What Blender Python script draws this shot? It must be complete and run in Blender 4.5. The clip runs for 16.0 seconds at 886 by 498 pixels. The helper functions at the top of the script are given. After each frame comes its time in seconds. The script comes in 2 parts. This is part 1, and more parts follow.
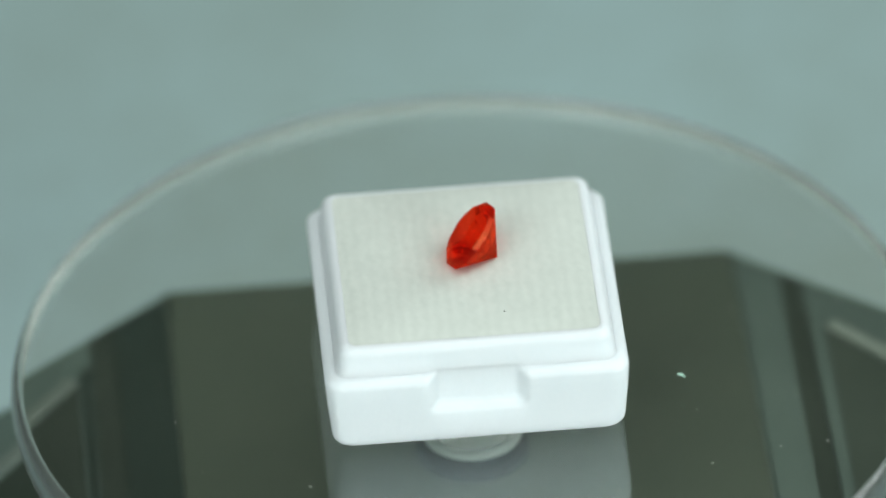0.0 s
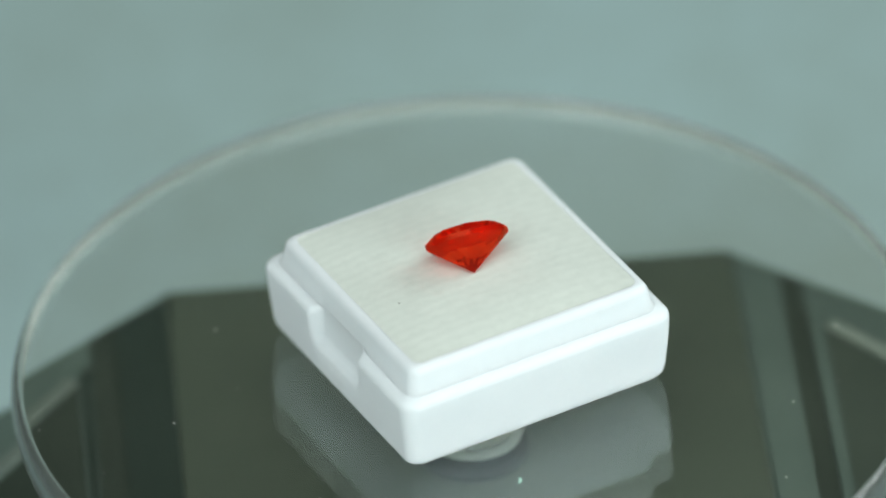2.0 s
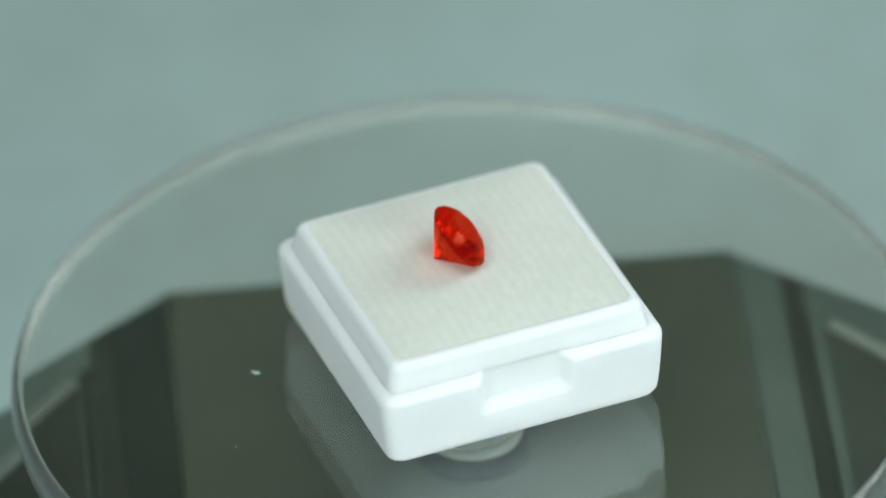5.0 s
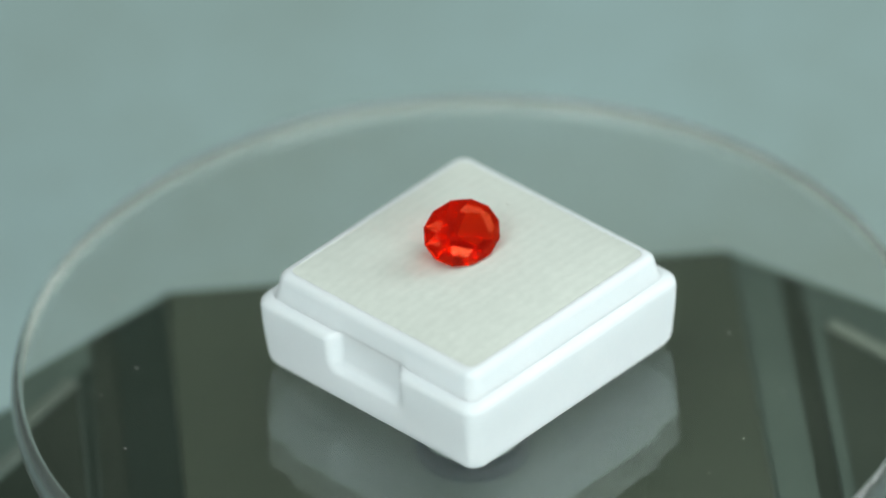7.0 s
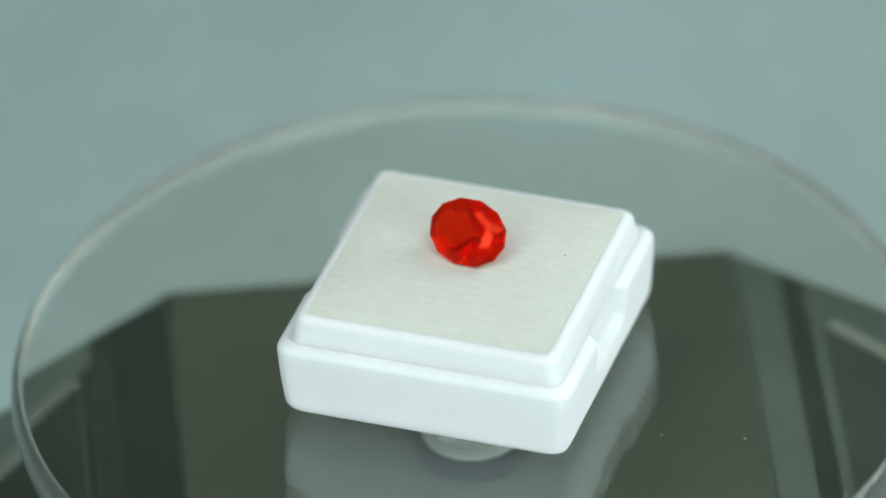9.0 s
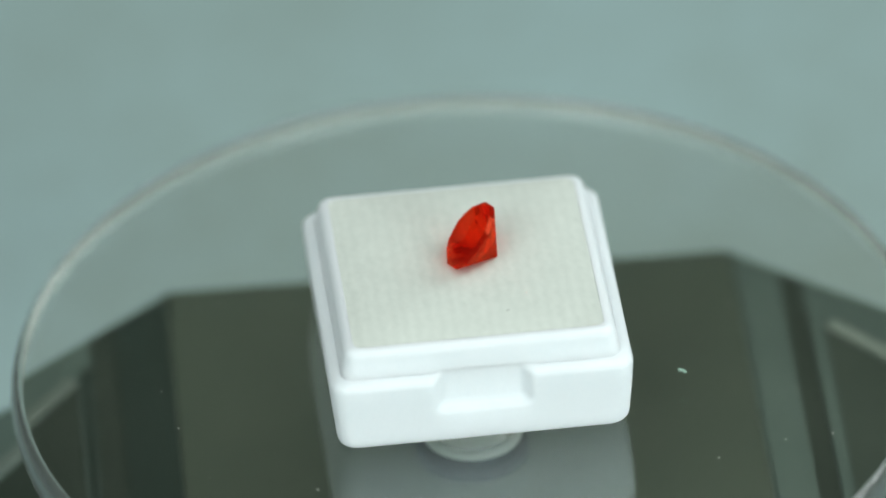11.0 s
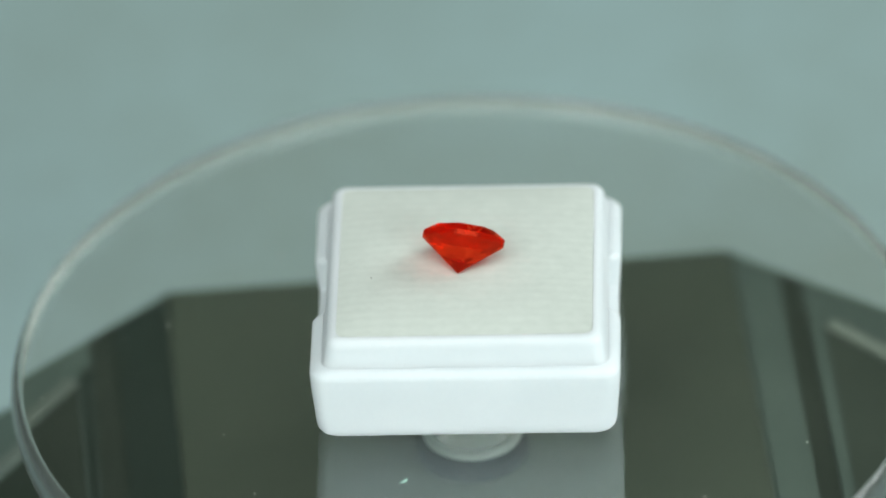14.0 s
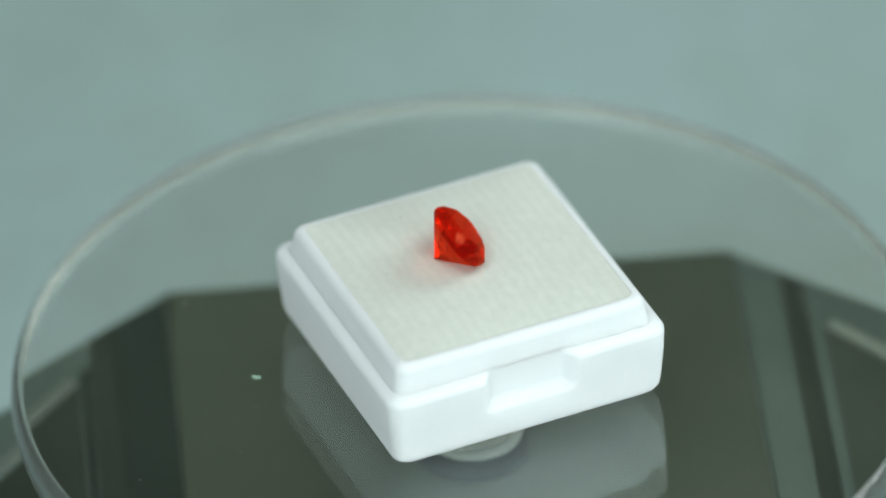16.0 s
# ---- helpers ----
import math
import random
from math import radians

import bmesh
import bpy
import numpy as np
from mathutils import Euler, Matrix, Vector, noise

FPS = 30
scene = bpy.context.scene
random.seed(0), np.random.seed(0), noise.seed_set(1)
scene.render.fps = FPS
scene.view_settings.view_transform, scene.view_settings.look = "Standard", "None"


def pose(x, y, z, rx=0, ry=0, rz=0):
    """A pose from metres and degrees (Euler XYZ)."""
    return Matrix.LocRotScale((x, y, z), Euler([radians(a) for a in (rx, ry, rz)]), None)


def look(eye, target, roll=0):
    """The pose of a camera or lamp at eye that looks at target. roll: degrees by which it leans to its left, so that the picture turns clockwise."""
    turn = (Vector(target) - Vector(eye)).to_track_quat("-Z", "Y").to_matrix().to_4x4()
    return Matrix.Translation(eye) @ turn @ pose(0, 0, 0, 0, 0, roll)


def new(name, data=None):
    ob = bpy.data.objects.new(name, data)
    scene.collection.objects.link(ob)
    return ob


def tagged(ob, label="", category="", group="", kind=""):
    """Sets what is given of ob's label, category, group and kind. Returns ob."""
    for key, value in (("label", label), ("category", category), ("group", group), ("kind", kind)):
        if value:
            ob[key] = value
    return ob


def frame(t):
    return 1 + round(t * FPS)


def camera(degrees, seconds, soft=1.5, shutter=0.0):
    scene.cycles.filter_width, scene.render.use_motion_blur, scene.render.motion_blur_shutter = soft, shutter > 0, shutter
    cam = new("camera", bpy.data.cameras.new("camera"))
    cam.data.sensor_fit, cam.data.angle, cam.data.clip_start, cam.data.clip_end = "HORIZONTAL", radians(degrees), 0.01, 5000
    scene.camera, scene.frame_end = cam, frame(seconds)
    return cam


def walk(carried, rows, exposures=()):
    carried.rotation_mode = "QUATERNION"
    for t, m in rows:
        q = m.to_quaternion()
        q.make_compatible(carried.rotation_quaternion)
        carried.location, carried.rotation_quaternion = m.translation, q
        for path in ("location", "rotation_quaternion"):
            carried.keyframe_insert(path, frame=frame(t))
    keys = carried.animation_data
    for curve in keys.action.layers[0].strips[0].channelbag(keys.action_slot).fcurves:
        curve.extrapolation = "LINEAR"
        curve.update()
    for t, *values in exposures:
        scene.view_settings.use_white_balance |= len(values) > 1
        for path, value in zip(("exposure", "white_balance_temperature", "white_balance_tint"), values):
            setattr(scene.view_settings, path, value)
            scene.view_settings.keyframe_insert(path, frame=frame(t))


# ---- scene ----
cam = camera(5.704, 16.0, soft=1.9)
CAM_POSE = pose(0.0, -0.78719, 0.58525, 54.0635, 0, 0.1716) @ pose(0, 0, 0, 0, 0, -2.4196)
walk(cam, [(0.0, CAM_POSE), (16.0, CAM_POSE)])
cam.data.dof.use_dof = True
cam.data.dof.focus_distance = 0.969
cam.data.dof.aperture_fstop = 9.0

# ---- light ----
scene.view_settings.exposure = 0.0
world = bpy.data.worlds.new("room_air")
scene.world = world
world.use_nodes = True
world.node_tree.nodes["Background"].inputs[0].default_value = (0.5, 0.6, 0.6, 1)
world.node_tree.nodes["Background"].inputs[1].default_value = 0.05


def soft_lamp(name, eye, target, w, h, watts, color):
    data = bpy.data.lights.new(name, "AREA")
    data.shape, data.size, data.size_y = "RECTANGLE", w, h
    data.energy, data.color = watts, color
    ob = new(name, data)
    ob.matrix_basis = look(eye, target)
    return ob


LIGHT = (0.935, 1.0, 0.985)
soft_lamp("window_light_west", (-0.75, -1.15, 1.03), (0, 0, 0), 0.80, 0.60, 9.5, LIGHT)
soft_lamp("window_light_east", (1.00, -1.30, 0.58), (0, 0, 0), 0.80, 0.42, 13.0, LIGHT)
soft_lamp("ceiling_lamp", (0.0, -0.80, 1.66), (0.0, -0.80, 0), 2.00, 1.00, 22.5, LIGHT)
# added unseen fill from right-back, brightens the table and base on that side
soft_lamp("side_fill", (0.80, 0.30, 0.62), (0.06, 0.0, 0), 0.60, 0.60, 5.2, LIGHT)


# ---- materials ----
def shader(name, color, rough=0.5, metal=0.0, spec=0.5, trans=0.0, ior=1.45, second=None, scale=60.0, bump=0.0, bump_scale=800.0, detail=4.0):
    """A principled surface: two-scale colour variation and fine relief."""
    mat = bpy.data.materials.new(name)
    mat.use_nodes = True
    nt = mat.node_tree
    b = nt.nodes["Principled BSDF"]
    b.inputs["Base Color"].default_value = (*color, 1)
    b.inputs["Roughness"].default_value = rough
    b.inputs["Metallic"].default_value = metal
    b.inputs["Specular IOR Level"].default_value = spec
    b.inputs["Transmission Weight"].default_value = trans
    b.inputs["IOR"].default_value = ior
    co = nt.nodes.new("ShaderNodeTexCoord")
    if second:
        n1 = nt.nodes.new("ShaderNodeTexNoise")
        n1.inputs["Scale"].default_value, n1.inputs["Detail"].default_value = scale, detail
        n2 = nt.nodes.new("ShaderNodeTexNoise")
        n2.inputs["Scale"].default_value, n2.inputs["Detail"].default_value = scale * 14, 3
        add = nt.nodes.new("ShaderNodeMath")
        add.operation = "MULTIPLY_ADD"
        add.inputs[1].default_value = 0.35
        mix = nt.nodes.new("ShaderNodeMix")
        mix.data_type = "RGBA"
        mix.inputs[6].default_value, mix.inputs[7].default_value = (*color, 1), (*second, 1)
        ramp = nt.nodes.new("ShaderNodeMapRange")
        ramp.inputs[1].default_value, ramp.inputs[2].default_value = 0.45, 0.9
        for n in (n1, n2):
            nt.links.new(co.outputs["Object"], n.inputs["Vector"])
        nt.links.new(n2.outputs["Fac"], add.inputs[0])
        nt.links.new(n1.outputs["Fac"], add.inputs[2])
        nt.links.new(add.outputs[0], ramp.inputs[0])
        nt.links.new(ramp.outputs[0], mix.inputs[0])
        nt.links.new(mix.outputs[2], b.inputs["Base Color"])
    if bump:
        n3 = nt.nodes.new("ShaderNodeTexNoise")
        n3.inputs["Scale"].default_value, n3.inputs["Detail"].default_value = bump_scale, 4
        bp = nt.nodes.new("ShaderNodeBump")
        bp.inputs["Strength"].default_value, bp.inputs["Distance"].default_value = bump, 0.0004
        nt.links.new(co.outputs["Object"], n3.inputs["Vector"])
        nt.links.new(n3.outputs["Fac"], bp.inputs["Height"])
        nt.links.new(bp.outputs[0], b.inputs["Normal"])
    return mat


# broad green-grey to blue drift paints soft reflected light into the tabletop colour
M_TABLE = shader("grey_blue_paper", (0.232, 0.308, 0.288), 0.7, spec=0.25, second=(0.282, 0.396, 0.402), scale=13.0, bump=0.15, bump_scale=1500)
M_WALL = shader("room_paint", (0.18, 0.20, 0.175), 0.9, spec=0.2, second=(0.21, 0.23, 0.20), scale=3.0, bump=0.1, bump_scale=300)
M_FLOOR = shader("room_floor_grey", (0.22, 0.22, 0.21), 0.6, second=(0.27, 0.26, 0.25), scale=4.0)
M_BASE = shader("olive_black_plastic", (0.029, 0.041, 0.029), 0.5, spec=0.3, second=(0.036, 0.049, 0.035), scale=90, bump=0.25, bump_scale=2500)
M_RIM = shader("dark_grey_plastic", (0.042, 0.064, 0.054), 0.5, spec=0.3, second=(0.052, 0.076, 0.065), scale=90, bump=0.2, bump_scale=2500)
# left strip and rib: the plastic of the right ones, darkened for shade
M_STRIP_SHADED = shader("shaded_strip_plastic", (0.009, 0.016, 0.012), 0.4, spec=0.3, second=(0.013, 0.022, 0.017), scale=90, bump=0.2, bump_scale=2500)
# right pocket: olive lightened for light from the right
M_POCKET_LIT = shader("lit_olive_plastic", (0.022, 0.033, 0.024), 0.5, spec=0.3, second=(0.029, 0.041, 0.031), scale=90)
# lit and shaded copies of one lip plastic, right and left
M_LIP_LIT = shader("lit_grey_plastic", (0.10, 0.13, 0.11), 0.5, spec=0.5, second=(0.125, 0.155, 0.13), scale=150, bump=0.2, bump_scale=2500)
M_LIP_SHADED = shader("shaded_grey_plastic", (0.062, 0.082, 0.070), 0.5, spec=0.4, second=(0.075, 0.096, 0.082), scale=150, bump=0.2, bump_scale=2500)
M_GROOVE = shader("black_rubber", (0.005, 0.007, 0.006), 0.7, spec=0.15, second=(0.008, 0.010, 0.009), scale=90)
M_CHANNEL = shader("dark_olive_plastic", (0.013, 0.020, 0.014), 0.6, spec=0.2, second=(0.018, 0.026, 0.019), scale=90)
M_WHITE = shader("white_polystyrene", (0.72, 0.78, 0.805), 0.5, spec=0.3, second=(0.75, 0.805, 0.83), scale=130, bump=0.06, bump_scale=1800)
M_WHITE.node_tree.nodes["Principled BSDF"].inputs["Subsurface Weight"].default_value = 0.6
M_WHITE.node_tree.nodes["Principled BSDF"].inputs["Subsurface Radius"].default_value = (1.0, 1.0, 1.0)
M_WHITE.node_tree.nodes["Principled BSDF"].inputs["Subsurface Scale"].default_value = 0.0013
M_LINT = shader("mint_lint", (0.45, 0.75, 0.62), 0.8, second=(0.6, 0.8, 0.7), scale=2000)
M_DUST = shader("pale_dust", (0.45, 0.46, 0.42), 0.9, second=(0.3, 0.3, 0.28), scale=3000)
M_CUP = shader("clear_silicone", (0.72, 0.82, 0.78), 0.16, trans=0.9, ior=1.41, second=(0.74, 0.84, 0.80), scale=200)
M_CUPRIM = shader("milky_silicone", (0.45, 0.56, 0.52), 0.35, trans=0.8, ior=1.41, second=(0.56, 0.64, 0.60), scale=200)


def glass_material():
    mat = shader("clear_plate_glass", (1.0, 0.99, 0.955), 0.0, trans=1.0, ior=1.72)
    mat.node_tree.nodes["Principled BSDF"].inputs["Specular Tint"].default_value = (0.80, 0.97, 1.0, 1)
    return mat


M_GLASS = glass_material()
M_EDGE = shader("satin_glass_edge", (0.56, 0.655, 0.61), 0.22, trans=0.83, ior=1.52, second=(0.51, 0.605, 0.56), scale=300)


def pad_material():
    """Off-white woven pad with fine ribs."""
    mat = shader("cream_felt", (0.72, 0.73, 0.665), 0.95, spec=0.1)
    nt = mat.node_tree
    b = nt.nodes["Principled BSDF"]
    co = nt.nodes.new("ShaderNodeTexCoord")
    wave = nt.nodes.new("ShaderNodeTexWave")
    wave.bands_direction = "X"
    wave.inputs["Scale"].default_value = 240
    wave.inputs["Distortion"].default_value = 3.5
    wave.inputs["Detail"].default_value = 2
    wave.inputs["Detail Scale"].default_value = 3
    no = nt.nodes.new("ShaderNodeTexNoise")
    no.inputs["Scale"].default_value, no.inputs["Detail"].default_value = 800, 6
    blot = nt.nodes.new("ShaderNodeTexNoise")
    blot.inputs["Scale"].default_value, blot.inputs["Detail"].default_value = 160, 4
    mul = nt.nodes.new("ShaderNodeMath")
    mul.operation = "MULTIPLY"
    soft = nt.nodes.new("ShaderNodeMath")
    soft.operation = "MULTIPLY"
    soft.inputs[1].default_value = 0.45
    add = nt.nodes.new("ShaderNodeMath")
    add.operation = "ADD"
    bp = nt.nodes.new("ShaderNodeBump")
    bp.inputs["Strength"].default_value, bp.inputs["Distance"].default_value = 0.35, 0.00013
    mix = nt.nodes.new("ShaderNodeMix")
    mix.data_type = "RGBA"
    mix.inputs[6].default_value, mix.inputs[7].default_value = (0.525, 0.572, 0.525, 1), (0.615, 0.662, 0.61, 1)
    for n in (wave, no, blot):
        nt.links.new(co.outputs["Object"], n.inputs["Vector"])
    nt.links.new(wave.outputs["Fac"], mul.inputs[0])
    nt.links.new(blot.outputs["Fac"], mul.inputs[1])
    nt.links.new(mul.outputs[0], soft.inputs[0])
    nt.links.new(soft.outputs[0], add.inputs[0])
    nt.links.new(no.outputs["Fac"], add.inputs[1])
    nt.links.new(add.outputs[0], bp.inputs["Height"])
    nt.links.new(add.outputs[0], mix.inputs[0])
    nt.links.new(mix.outputs[2], b.inputs["Base Color"])
    nt.links.new(bp.outputs[0], b.inputs["Normal"])
    return mat


M_PAD = pad_material()


def gem_material():
    """Fire-red transparent stone that lets some orange light through to the pad."""
    mat = bpy.data.materials.new("fire_red_stone")
    mat.use_nodes = True
    nt = mat.node_tree
    nt.nodes.clear()
    out = nt.nodes.new("ShaderNodeOutputMaterial")
    gl = nt.nodes.new("ShaderNodeBsdfGlass")
    gl.inputs["Color"].default_value = (1.0, 0.24, 0.10, 1)
    gl.inputs["IOR"].default_value = 1.62
    gl.inputs["Roughness"].default_value = 0.0
    tr = nt.nodes.new("ShaderNodeBsdfTransparent")
    tr.inputs["Color"].default_value = (0.95, 0.16, 0.05, 1)
    tl = nt.nodes.new("ShaderNodeBsdfTranslucent")
    tl.inputs["Color"].default_value = (1.0, 0.06, 0.015, 1)
    m1 = nt.nodes.new("ShaderNodeMixShader")
    m1.inputs[0].default_value = 0.2
    m2 = nt.nodes.new("ShaderNodeMixShader")
    m2.inputs[0].default_value = 0.11
    nt.links.new(gl.outputs[0], m1.inputs[1])
    nt.links.new(tr.outputs[0], m1.inputs[2])
    nt.links.new(m1.outputs[0], m2.inputs[1])
    df = nt.nodes.new("ShaderNodeBsdfDiffuse")
    df.inputs["Color"].default_value = (1.0, 0.05, 0.03, 1)
    m3 = nt.nodes.new("ShaderNodeMixShader")
    m3.inputs[0].default_value = 0.45
    nt.links.new(tl.outputs[0], m3.inputs[1])
    nt.links.new(df.outputs[0], m3.inputs[2])
    nt.links.new(m3.outputs[0], m2.inputs[2])
    nt.links.new(m2.outputs[0], out.inputs[0])
    return mat


M_GEM = gem_material()


# ---- mesh helpers (plans in centimetres, built in metres) ----
CM = 0.01


def mesh_of(name, verts, faces, material, sharp=None, smooth=True):
    me = bpy.data.meshes.new(name)
    me.from_pydata([tuple(c * CM for c in v) for v in verts], [], faces)
    bm = bmesh.new()
    bm.from_mesh(me)
    bmesh.ops.recalc_face_normals(bm, faces=bm.faces)
    bm.to_mesh(me)
    bm.free()
    for p in me.polygons:
        p.use_smooth = smooth
    if sharp is not None:
        me.set_sharp_from_angle(angle=radians(sharp))
    me.materials.append(material)
    return me


def part(name, me, parent, label=""):
    ob = new(name, me)
    ob.parent = parent
    if label:
        tagged(ob, label)
    return ob


def lathe(profile, n=128):
    """Verts and faces of a closed profile of (radius, height) turned about z."""
    verts, faces, m = [], [], len(profile)
    for i in range(n):
        a = 2 * math.pi * i / n
        verts += [(r * math.cos(a), r * math.sin(a), z) for r, z in profile]
    for i in range(n):
        j = (i + 1) % n
        for k in range(m):
            l = (k + 1) % m
            if profile[k][0] < 1e-6 and profile[l][0] < 1e-6:
                continue
            faces.append((i * m + k, j * m + k, j * m + l, i * m + l))
    return verts, faces


def prism(outline, z0, z1, bevel=0.06):
    """A plate with this outline, its upper edge bevelled in two steps."""
    n = len(outline)

    def inset(d):
        pts = []
        for i in range(n):
            p, q, s = Vector(outline[i - 1]), Vector(outline[i]), Vector(outline[(i + 1) % n])
            e1, e2 = (q - p).normalized(), (s - q).normalized()
            n1, n2 = Vector((-e1.y, e1.x)), Vector((-e2.y, e2.x))
            v = (n1 + n2).normalized()
            pts.append(q + v * (d / max(0.3, v.dot(n1))))
        return pts

    rings = [(0, z0), (0, z1 - bevel), (bevel * 0.3, z1 - bevel * 0.3), (bevel, z1)]
    verts, faces = [], []
    for d, z in rings:
        verts += [(p.x, p.y, z) for p in inset(d)]
    for k in range(len(rings) - 1):
        for i in range(n):
            j = (i + 1) % n
            faces.append((k * n + i, k * n + j, (k + 1) * n + j, (k + 1) * n + i))
    faces.append(tuple(range(n))[::-1])
    faces.append(tuple((len(rings) - 1) * n + i for i in range(n)))
    return verts, faces


# ---- room, floor, table ----
def slab(name, size, centre, material, kind="structure", label=""):
    x, y, z = [s / 2 for s in size]
    verts = [(sx * x, sy * y, sz * z) for sx in (-1, 1) for sy in (-1, 1) for sz in (-1, 1)]
    faces = [(0, 1, 3, 2), (4, 6, 7, 5), (0, 4, 5, 1), (2, 3, 7, 6), (0, 2, 6, 4), (1, 5, 7, 3)]
    ob = new(name, mesh_of(name, [tuple(c * 100 for c in v) for v in verts], faces, material, smooth=False))
    ob.location = centre
    return tagged(ob, label, kind=kind)


TABLE_Z = -0.036
FLOOR_Z = TABLE_Z - 0.75
slab("floor", (4.2, 4.2, 0.1), (0, 0, FLOOR_Z - 0.05), M_FLOOR)
slab("ceiling", (4.2, 4.2, 0.1), (0, 0, FLOOR_Z + 2.6), M_WALL)
slab("wall_north", (4.2, 0.1, 2.55), (0, 2.05, FLOOR_Z + 1.275), M_WALL)
slab("wall_south", (4.2, 0.1, 2.55), (0, -2.05, FLOOR_Z + 1.275), M_WALL)
slab("wall_east", (0.1, 4.0, 2.55), (2.05, 0, FLOOR_Z + 1.275), M_WALL)
slab("wall_west", (0.1, 4.0, 2.55), (-2.05, 0, FLOOR_Z + 1.275), M_WALL)


def build_table():
    top = tagged(new("table"), "matt blue-grey tabletop under the turntable", "table")
    top.location = (0, 0.1, FLOOR_Z)
    h = (TABLE_Z - FLOOR_Z) * 100
    w, d = 70.0, 45.0
    part("tabletop", mesh_of("tabletop", *prism([(-w, -d), (w, -d), (w, d), (-w, d)], h - 3.0, h, 0.3), M_TABLE, 15), top)
    for sx in (-1, 1):
        for sy in (-1, 1):
            x, y, r = sx * (w - 6), sy * (d - 6), 2.5
            part("leg", mesh_of("leg", *prism([(x - r, y - r), (x + r, y - r), (x + r, y + r), (x - r, y + r)], 0.0, h - 3.0, 0.1), M_RIM, 15), top)


build_table()

# ---- turntable base ----
BASE_TOP = -1.60
BASE_TURN = 3.4


def build_base():
    base = tagged(new("turntable"), "dark olive-black plastic eight-sided turntable stand with grooved sides", "turntable")
    base.matrix_basis = pose(0, 0, 0, 0, 0, BASE_TURN)
    z0, zt = TABLE_Z * 100, BASE_TOP
    # body with slanted corners
    w, d, a, b = 6.2, 3.42, 3.27, 1.05
    outline = [(-a, -d), (a, -d), (w, -b), (w, b), (a, d), (-a, d), (-w, b), (-w, -b)]
    part("body", mesh_of("body", *prism(outline, z0, zt - 0.05, 0.06), M_RIM, 15), base)
    part("middle_plate", mesh_of("middle_plate", *prism([(-3.24, -3.40), (3.24, -3.40), (3.24, 3.40), (-3.24, 3.40)], zt - 0.046, zt, 0.045), M_BASE, 15), base, "flat olive-black middle plate")
    for s in (-1, 1):
        def strip(name, x0, x1, y1, z1, m, label=""):
            # the far end follows the slanted corner
            cut = 0.83 * (x1 - x0)
            pts = [(s * x0, -y1), (s * x1, -y1 + cut), (s * x1, y1 - cut), (s * x0, y1)]
            part(name, mesh_of(name, *prism(pts if s > 0 else pts[::-1], zt - 0.046, z1, 0.004), m, 15), base, label)
        # side light painted in: right strip and rib lighter, left ones darker
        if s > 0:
            strip("side_strip", 3.29, 3.73, 3.28, zt - 0.02, M_RIM, "dark grey side strip, light from the right put into its colour")
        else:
            strip("side_strip", 3.25, 3.838, 3.30, zt - 0.02, M_STRIP_SHADED, "dark grey side strip, shade of the left side put into its colour")
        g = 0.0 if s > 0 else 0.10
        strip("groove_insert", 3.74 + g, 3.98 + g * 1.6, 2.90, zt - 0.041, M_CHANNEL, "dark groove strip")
        strip("rib", 4.00 + g * 1.6, 4.11 + g * 1.6, 2.10, zt - 0.01, M_RIM if s > 0 else M_STRIP_SHADED)
        # right pocket painted lighter than the left for the same side light
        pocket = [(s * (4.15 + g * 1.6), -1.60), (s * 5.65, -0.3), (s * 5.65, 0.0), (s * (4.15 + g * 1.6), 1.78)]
        part("side_pocket", mesh_of("side_pocket", *prism(pocket if s > 0 else pocket[::-1], zt - 0.046, zt - 0.041, 0.002), M_POCKET_LIT if s > 0 else M_CHANNEL, 15), base, "dark recessed side pocket")
        # raised lip along the pocket; right one coloured as lit, left one as shaded
        p0, p1 = Vector((s * (4.15 + g * 1.6), 1.80)), Vector((s * 5.70, 0.02))
        out = Vector(((p1 - p0).y, -(p1 - p0).x)).normalized() * (-0.17 * s)
        lip = [p0, p1, p1 + out, p0 + out]
        part("lip", mesh_of("lip", *prism([tuple(p) for p in (lip if s > 0 else lip[::-1])], zt - 0.046, zt + 0.01, 0.02), M_LIP_LIT if s > 0 else M_LIP_SHADED, 15), base)
    return base


build_base()

# ---- the turning glass ----
DISC_R, DISC_T = 5.08, 0.50


def build_disc():
    disc = tagged(new("turntable_disc"), "clear round glass turntable plate with a polished edge", "glass plate")
    # half-round edge
    r, t, d = DISC_R, DISC_T, 0.13
    arc = [math.pi / 2 - k * math.pi / 12 for k in range(13)]
    prof = [(0, 0)] + [(r - d + d * math.cos(q), t / 2 * math.sin(q) - t / 2) for q in arc] + [(0, -t)]
    plate = part("plate", mesh_of("plate", *lathe(prof, 192), M_GLASS, 25), disc)
    plate.visible_shadow = False
    plate.data.materials.append(M_EDGE)
    for p in plate.data.polygons:
        if p.center.xy.length > (r - d) * CM:
            p.material_index = 1
        else:
            p.use_smooth = False
    # clear cup that carries the plate
    prof = [(0, -0.505), (0.34, -0.505), (0.30, -0.60), (0.27, -0.95), (0.34, -1.18), (0.46, -1.27), (0.52, -1.29), (0.535, -1.33), (0.51, -1.37), (0.30, -1.38), (0.24, -1.40), (0, -1.40)]
    part("cup", mesh_of("cup", *lathe(prof, 64), M_CUP, 25), disc, "clear silicone cup under the glass")
    prof = [(0.505 + 0.062 * math.cos(k * math.pi / 5), -1.32 + 0.055 * math.sin(k * math.pi / 5)) for k in range(10)]
    part("cup_rim", mesh_of("cup_rim", *lathe(prof, 64), M_CUPRIM, 60), disc, "milky rim of the silicone cup")
    return disc


disc = build_disc()

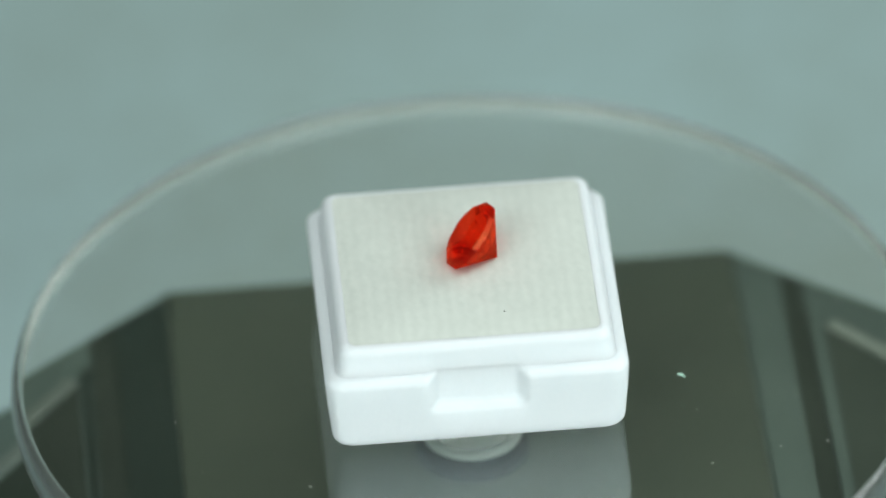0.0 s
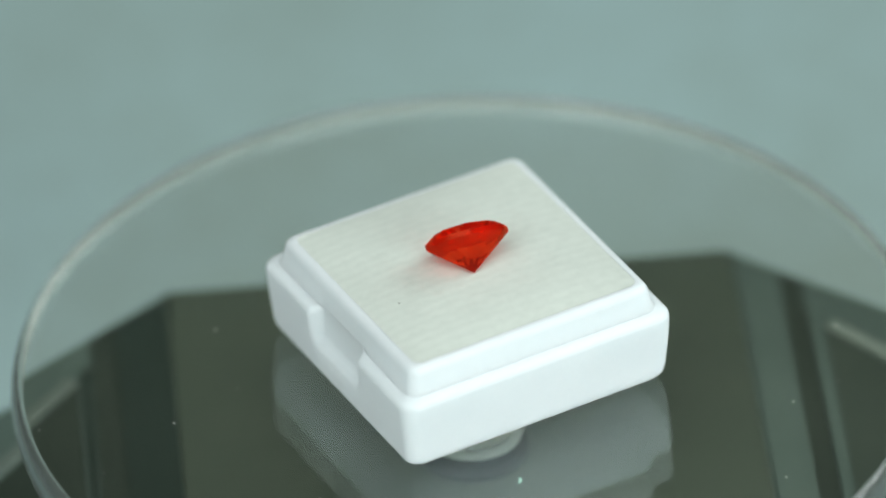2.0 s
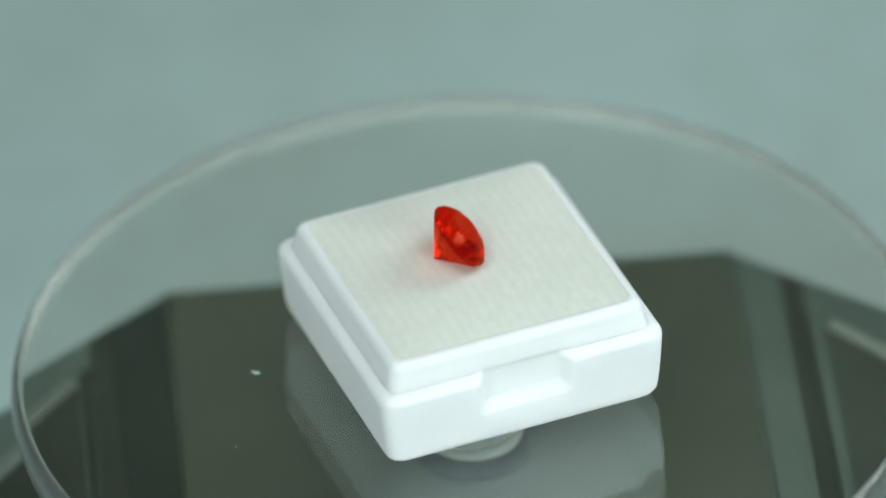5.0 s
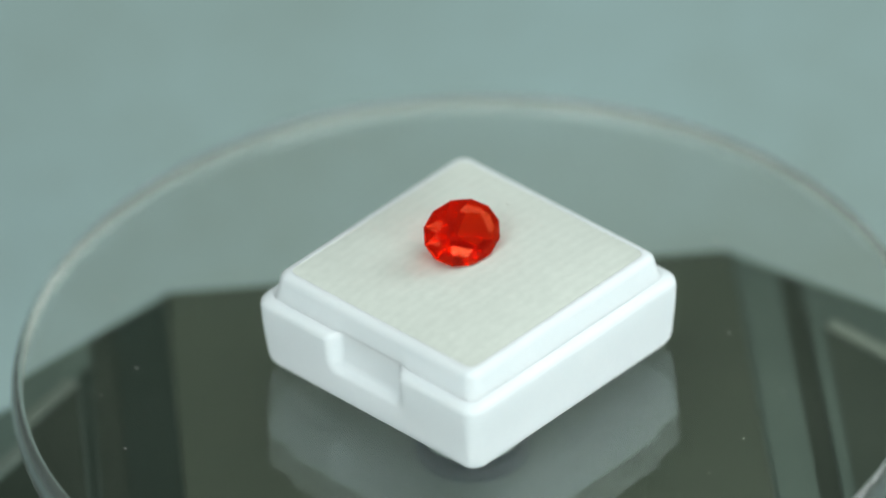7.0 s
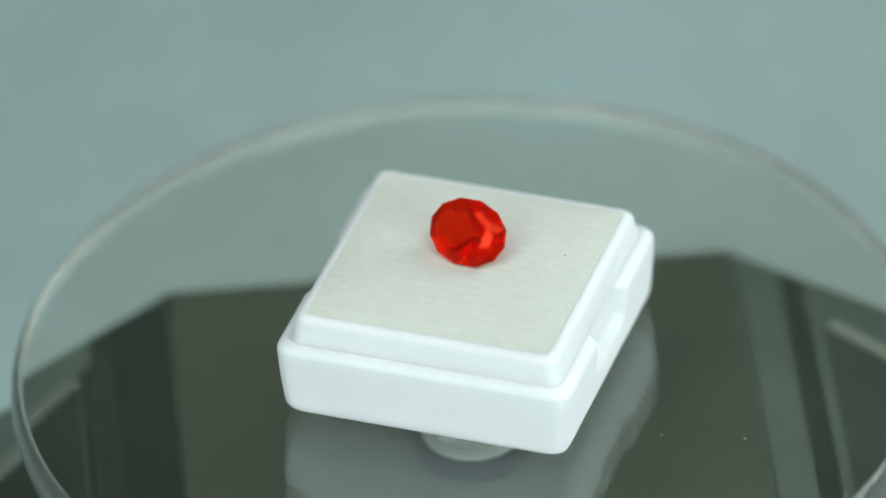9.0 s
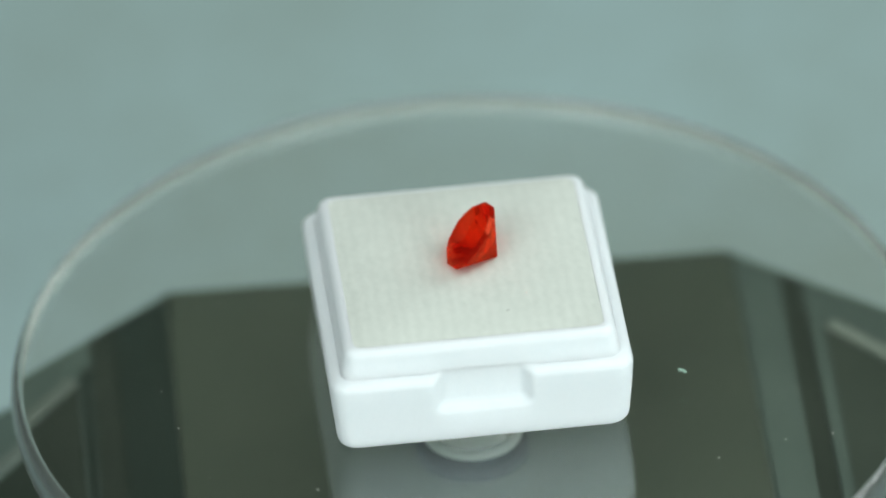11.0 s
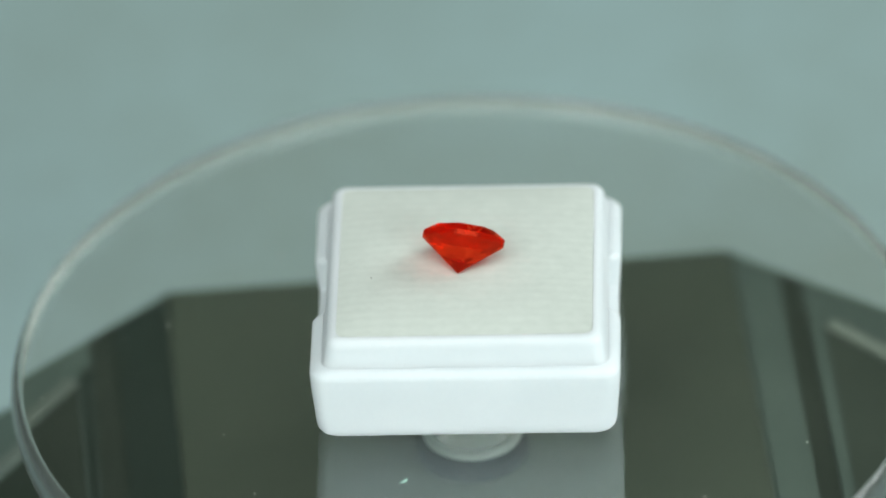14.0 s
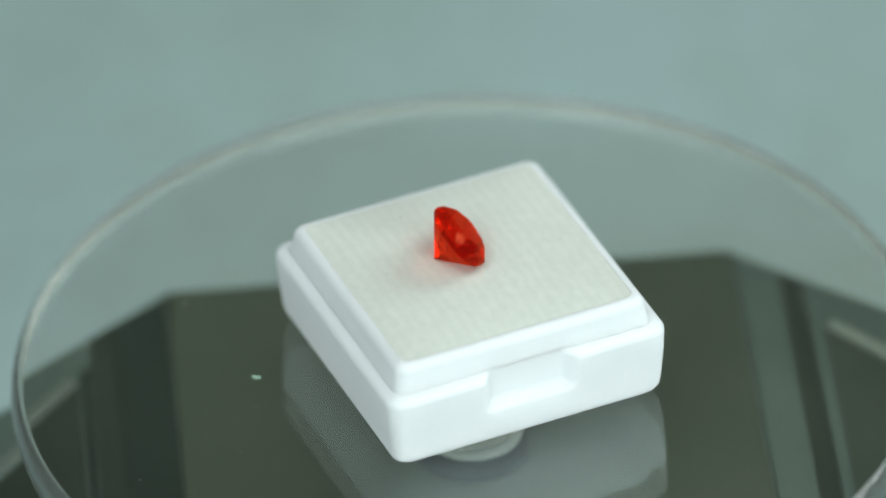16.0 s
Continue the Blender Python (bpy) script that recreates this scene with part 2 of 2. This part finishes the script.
# collar of the drive under the cup
collar = tagged(new("drive_collar", mesh_of("drive_collar", *lathe([(0, BASE_TOP + 0.001), (0.62, BASE_TOP + 0.001), (0.62, -1.53), (0.56, -1.48), (0.30, -1.48), (0.26, -1.41), (0, -1.41)], 64), M_GROOVE, 15)),
                "black round drive collar in the middle of the base", "drive collar")


# ---- gem box ----
def ring(half, r, z, notch=0.0, seg=6):
    """A rounded square; the middle of its y sides steps in by notch."""
    half += 0.02
    pts = []
    xs = [-0.62, -0.58, -0.55, -0.52, -0.49, -0.46, -0.43, -0.40, -0.2, 0.0, 0.2, 0.40, 0.43, 0.46, 0.49, 0.52, 0.55, 0.58, 0.62]

    def push(x):
        t = min(1.0, max(0.0, (0.58 - abs(x)) / 0.17))
        return notch * t * t * (3 - 2 * t)

    h = half - r
    for q in range(4):
        a0 = q * math.pi / 2
        cx, cy = ((h, h), (-h, h), (-h, -h), (h, -h))[q]
        for k in range(seg + 1):
            a = a0 + k * math.pi / 2 / seg
            pts.append((cx + r * math.cos(a), cy + r * math.sin(a), z))
        if q == 0:
            pts += [(x, half - push(x), z) for x in xs[::-1]]
        if q == 1:
            pts += [(-half, -y, z) for y in xs]
        if q == 2:
            pts += [(x, -half + push(x), z) for x in xs]
        if q == 3:
            pts += [(half, y, z) for y in xs]
    return pts


def build_box():
    box = tagged(new("gem_box"), "small white plastic gem display box with padded top", "gem box")
    foot = [ring(1.600 - 0.2 + 0.2 * math.sin(k * 0.314), 0.16, 0.2 - 0.2 * math.cos(k * 0.314)) for k in range(5)]
    rings = foot + [ring(1.603, 0.16, 0.22), ring(1.620, 0.16, 0.44), ring(1.624, 0.16, 0.49, 0.02), ring(1.628, 0.16, 0.53, 0.07), ring(1.632, 0.17, 0.57, 0.112), ring(1.635, 0.17, 0.61, 0.128),
             ring(1.650, 0.19, 0.85, 0.145), ring(1.645, 0.19, 0.89, 0.141), ring(1.620, 0.18, 0.925, 0.118),
             ring(1.555, 0.16, 0.955, 0.055), ring(1.515, 0.15, 1.00), ring(1.492, 0.15, 1.16), ring(1.482, 0.14, 1.20), ring(1.462, 0.13, 1.231),
             ring(1.435, 0.12, 1.252), ring(1.405, 0.11, 1.263), ring(1.375, 0.10, 1.267), ring(1.360, 0.10, 1.15)]
    seam = [k for k, r in enumerate(rings) if abs(r[0][2] - 0.955) < 1e-6][0]
    lower, upper = rings[:seam + 1], [ring(1.528, 0.15, 0.935, 0.03), ring(1.524, 0.15, 0.965, 0.02)] + rings[seam + 1:]
    for name, stack, label in (("base_shell", lower, "white moulded plastic base with notched sides"), ("inner_frame", upper, "white plastic frame round the pad")):
        n = len(stack[0])
        verts = [(x * (0.99 if z < 1.0 else 0.982) - 0.016, y * (1.01 if z < 1.0 else 0.998), z) for r in stack for x, y, z in r]
        faces = [(k * n + i, k * n + (i + 1) % n, (k + 1) * n + (i + 1) % n, (k + 1) * n + i) for k in range(len(stack) - 1) for i in range(n)]
        faces.append(tuple(range(n))[::-1])
        faces.append(tuple((len(stack) - 1) * n + i for i in range(n)))
        part(name, mesh_of(name, verts, faces, M_WHITE, 40), box, label)
    m, h = 90, 1.398
    verts, faces = [], []
    for i in range(m + 1):
        for j in range(m + 1):
            x, y = -h + 2 * h * i / m, -h + 2 * h * j / m
            z = 1.262 + 0.074 * (1 - (x / h) ** 4) * (1 - (y / h) ** 4)
            z += 0.005 * noise.noise((x * 2.2, y * 2.2, 0.3)) + 0.0012 * noise.noise((x * 22, y * 5, 1.7))
            verts.append((x * 0.982 - 0.016, y * 0.998, z))
    for i in range(m):
        for j in range(m):
            k = i * (m + 1) + j
            faces.append((k, k + m + 1, k + m + 2, k + 1))
    part("pad", mesh_of("pad", verts, faces, M_PAD), box, "cream ribbed felt pad")
    return box


box = build_box()
BOX_POSE = pose(0, 0, 0.0001, 0, 0, 3.3)


# ---- gem ----
GEM_TIP = (0.343, -0.066, 1.364)
GEM_HEADING, GEM_RISE, GEM_ROLL = 168.1, 41.9, -3.6


def build_gem():
    """Oval cut stone, culet at the origin, table along +z."""
    gem = tagged(new("gemstone"), "fire-red faceted oval gemstone lying tilted on the pad", "gemstone")
    a, b, depth, girdle, crown = 0.467, 0.371, 0.363, 0.055, 0.103
    n = 12
    verts = [(0, 0, 0)]

    def loop(s, z, off=0.0, count=n):
        k0 = len(verts)
        for i in range(count):
            t = 2 * math.pi * (i + off) / count
            verts.append((a * s * math.cos(t) - 0.013, b * s * math.sin(t) + 0.007, z))
        return list(range(k0, k0 + count))

    low = loop(1.0, depth)
    up = loop(1.0, depth + girdle)
    mid = loop(0.76, depth + girdle + crown * 0.76, 0.5, 6 * 2)
    table = loop(0.60, depth + girdle + crown, 0.5, 6)
    groups = {"pavilion": [], "girdle": [], "crown": [], "table_facet": [tuple(table)]}
    for i in range(n):
        j = (i + 1) % n
        groups["pavilion"].append((0, low[j], low[i]))
        groups["girdle"].append((low[i], low[j], up[j], up[i]))
        groups["crown"] += [(up[i], up[j], mid[i]), (up[j], mid[j], mid[i])]
    for i in range(6):
        j = (i + 1) % 6
        groups["crown"] += [(mid[2 * i], mid[2 * i + 1], table[i]), (mid[2 * i + 1], mid[(2 * i + 2) % n], table[j], table[i])]
    centre = Vector((0, 0, depth))
    for name, faces in groups.items():
        turned = []
        for f in faces:
            p = [Vector(verts[k]) for k in f]
            out = (p[1] - p[0]).cross(p[2] - p[0]).dot(sum(p, Vector()) / len(p) - centre)
            turned.append(f if out > 0 else f[::-1])
        used = sorted({k for f in turned for k in f})
        me = bpy.data.meshes.new(name)
        me.from_pydata([tuple(c * CM for c in verts[k]) for k in used], [], [[used.index(k) for k in f] for f in turned])
        me.materials.append(M_GEM)
        part(name, me, gem)
    return gem


gem = build_gem()
GEM_POSE = pose(GEM_TIP[0] * CM, GEM_TIP[1] * CM, GEM_TIP[2] * CM, 0, 0, GEM_HEADING) @ pose(0, 0, 0, GEM_ROLL, 0, 0) @ pose(0, 0, 0, 0, 90 - GEM_RISE, 0) @ pose(0, 0, 0, 0, 0, 90)


# ---- lint and dust on the glass ----
def build_flake():
    pts = [(-0.045, -0.022), (-0.02, 0.018), (0.012, 0.024), (0.05, 0.02), (0.05, 0.002), (0.012, 0.004), (-0.008, -0.004), (-0.024, -0.034)]
    ob = new("lint_flake", mesh_of("lint_flake", *prism(pts[::-1], 0.0, 0.012, 0.004), M_LINT, 15))
    return tagged(ob, "tiny mint-green flake of lint lying on the glass", "lint")


flake = build_flake()
FLAKE_POSE = pose(0.02309, -0.00536, 0.00005, 0, 0, -61)


def build_speck():
    pts = [(-0.012, -0.006), (0.010, -0.008), (0.014, 0.004), (-0.004, 0.010)]
    ob = new("dark_speck", mesh_of("dark_speck", *prism(pts, 0.0, 0.008, 0.002), M_GROOVE, 15))
    return tagged(ob, "tiny dark speck lying on the felt pad", "speck")


speck = build_speck()
SPECK_POSE = pose(0.395 * CM, -1.007 * CM, 0.01316, 0, 0, 20)


def build_dust():
    rnd = random.Random(5)
    verts, faces = [], []
    for _ in range(48):
        r, a = 4.9 * math.sqrt(rnd.random()), rnd.random() * 2 * math.pi
        if r < 2.35:
            continue
        x, y, s = r * math.cos(a), r * math.sin(a), rnd.choice((0.006, 0.008, 0.01, 0.014))
        k = len(verts)
        for i in range(5):
            t = i * 2 * math.pi / 5 + a
            verts.append((x + s * math.cos(t) * (0.7 + rnd.random()), y + s * math.sin(t) * (0.7 + rnd.random()), 0.003))
        verts.append((x, y, 0.003 + s))
        faces += [(k + i, k + (i + 1) % 5, k + 5) for i in range(5)]
        faces.append((k + 4, k + 3, k + 2, k + 1, k))
    return tagged(new("dust", mesh_of("dust", verts, faces, M_DUST)), "pale specks of dust on the glass", "dust", kind="stuff")


dust = build_dust()

AXIS = pose(0.000108, 0.00009, 0)


def motions():
    """All that lies on the glass turns clockwise with it, once in 11.06 s."""
    def turning(base):
        return [(k * 0.5, AXIS @ pose(0, 0, 0, 0, 0, -32.5504 * k * 0.5) @ base) for k in range(33)]
    walk(disc, turning(pose(0, 0, 0)))
    walk(box, turning(BOX_POSE))
    walk(gem, turning(GEM_POSE))
    walk(flake, turning(FLAKE_POSE))
    walk(speck, turning(SPECK_POSE))
    walk(dust, turning(pose(0, 0, 0)))


motions()
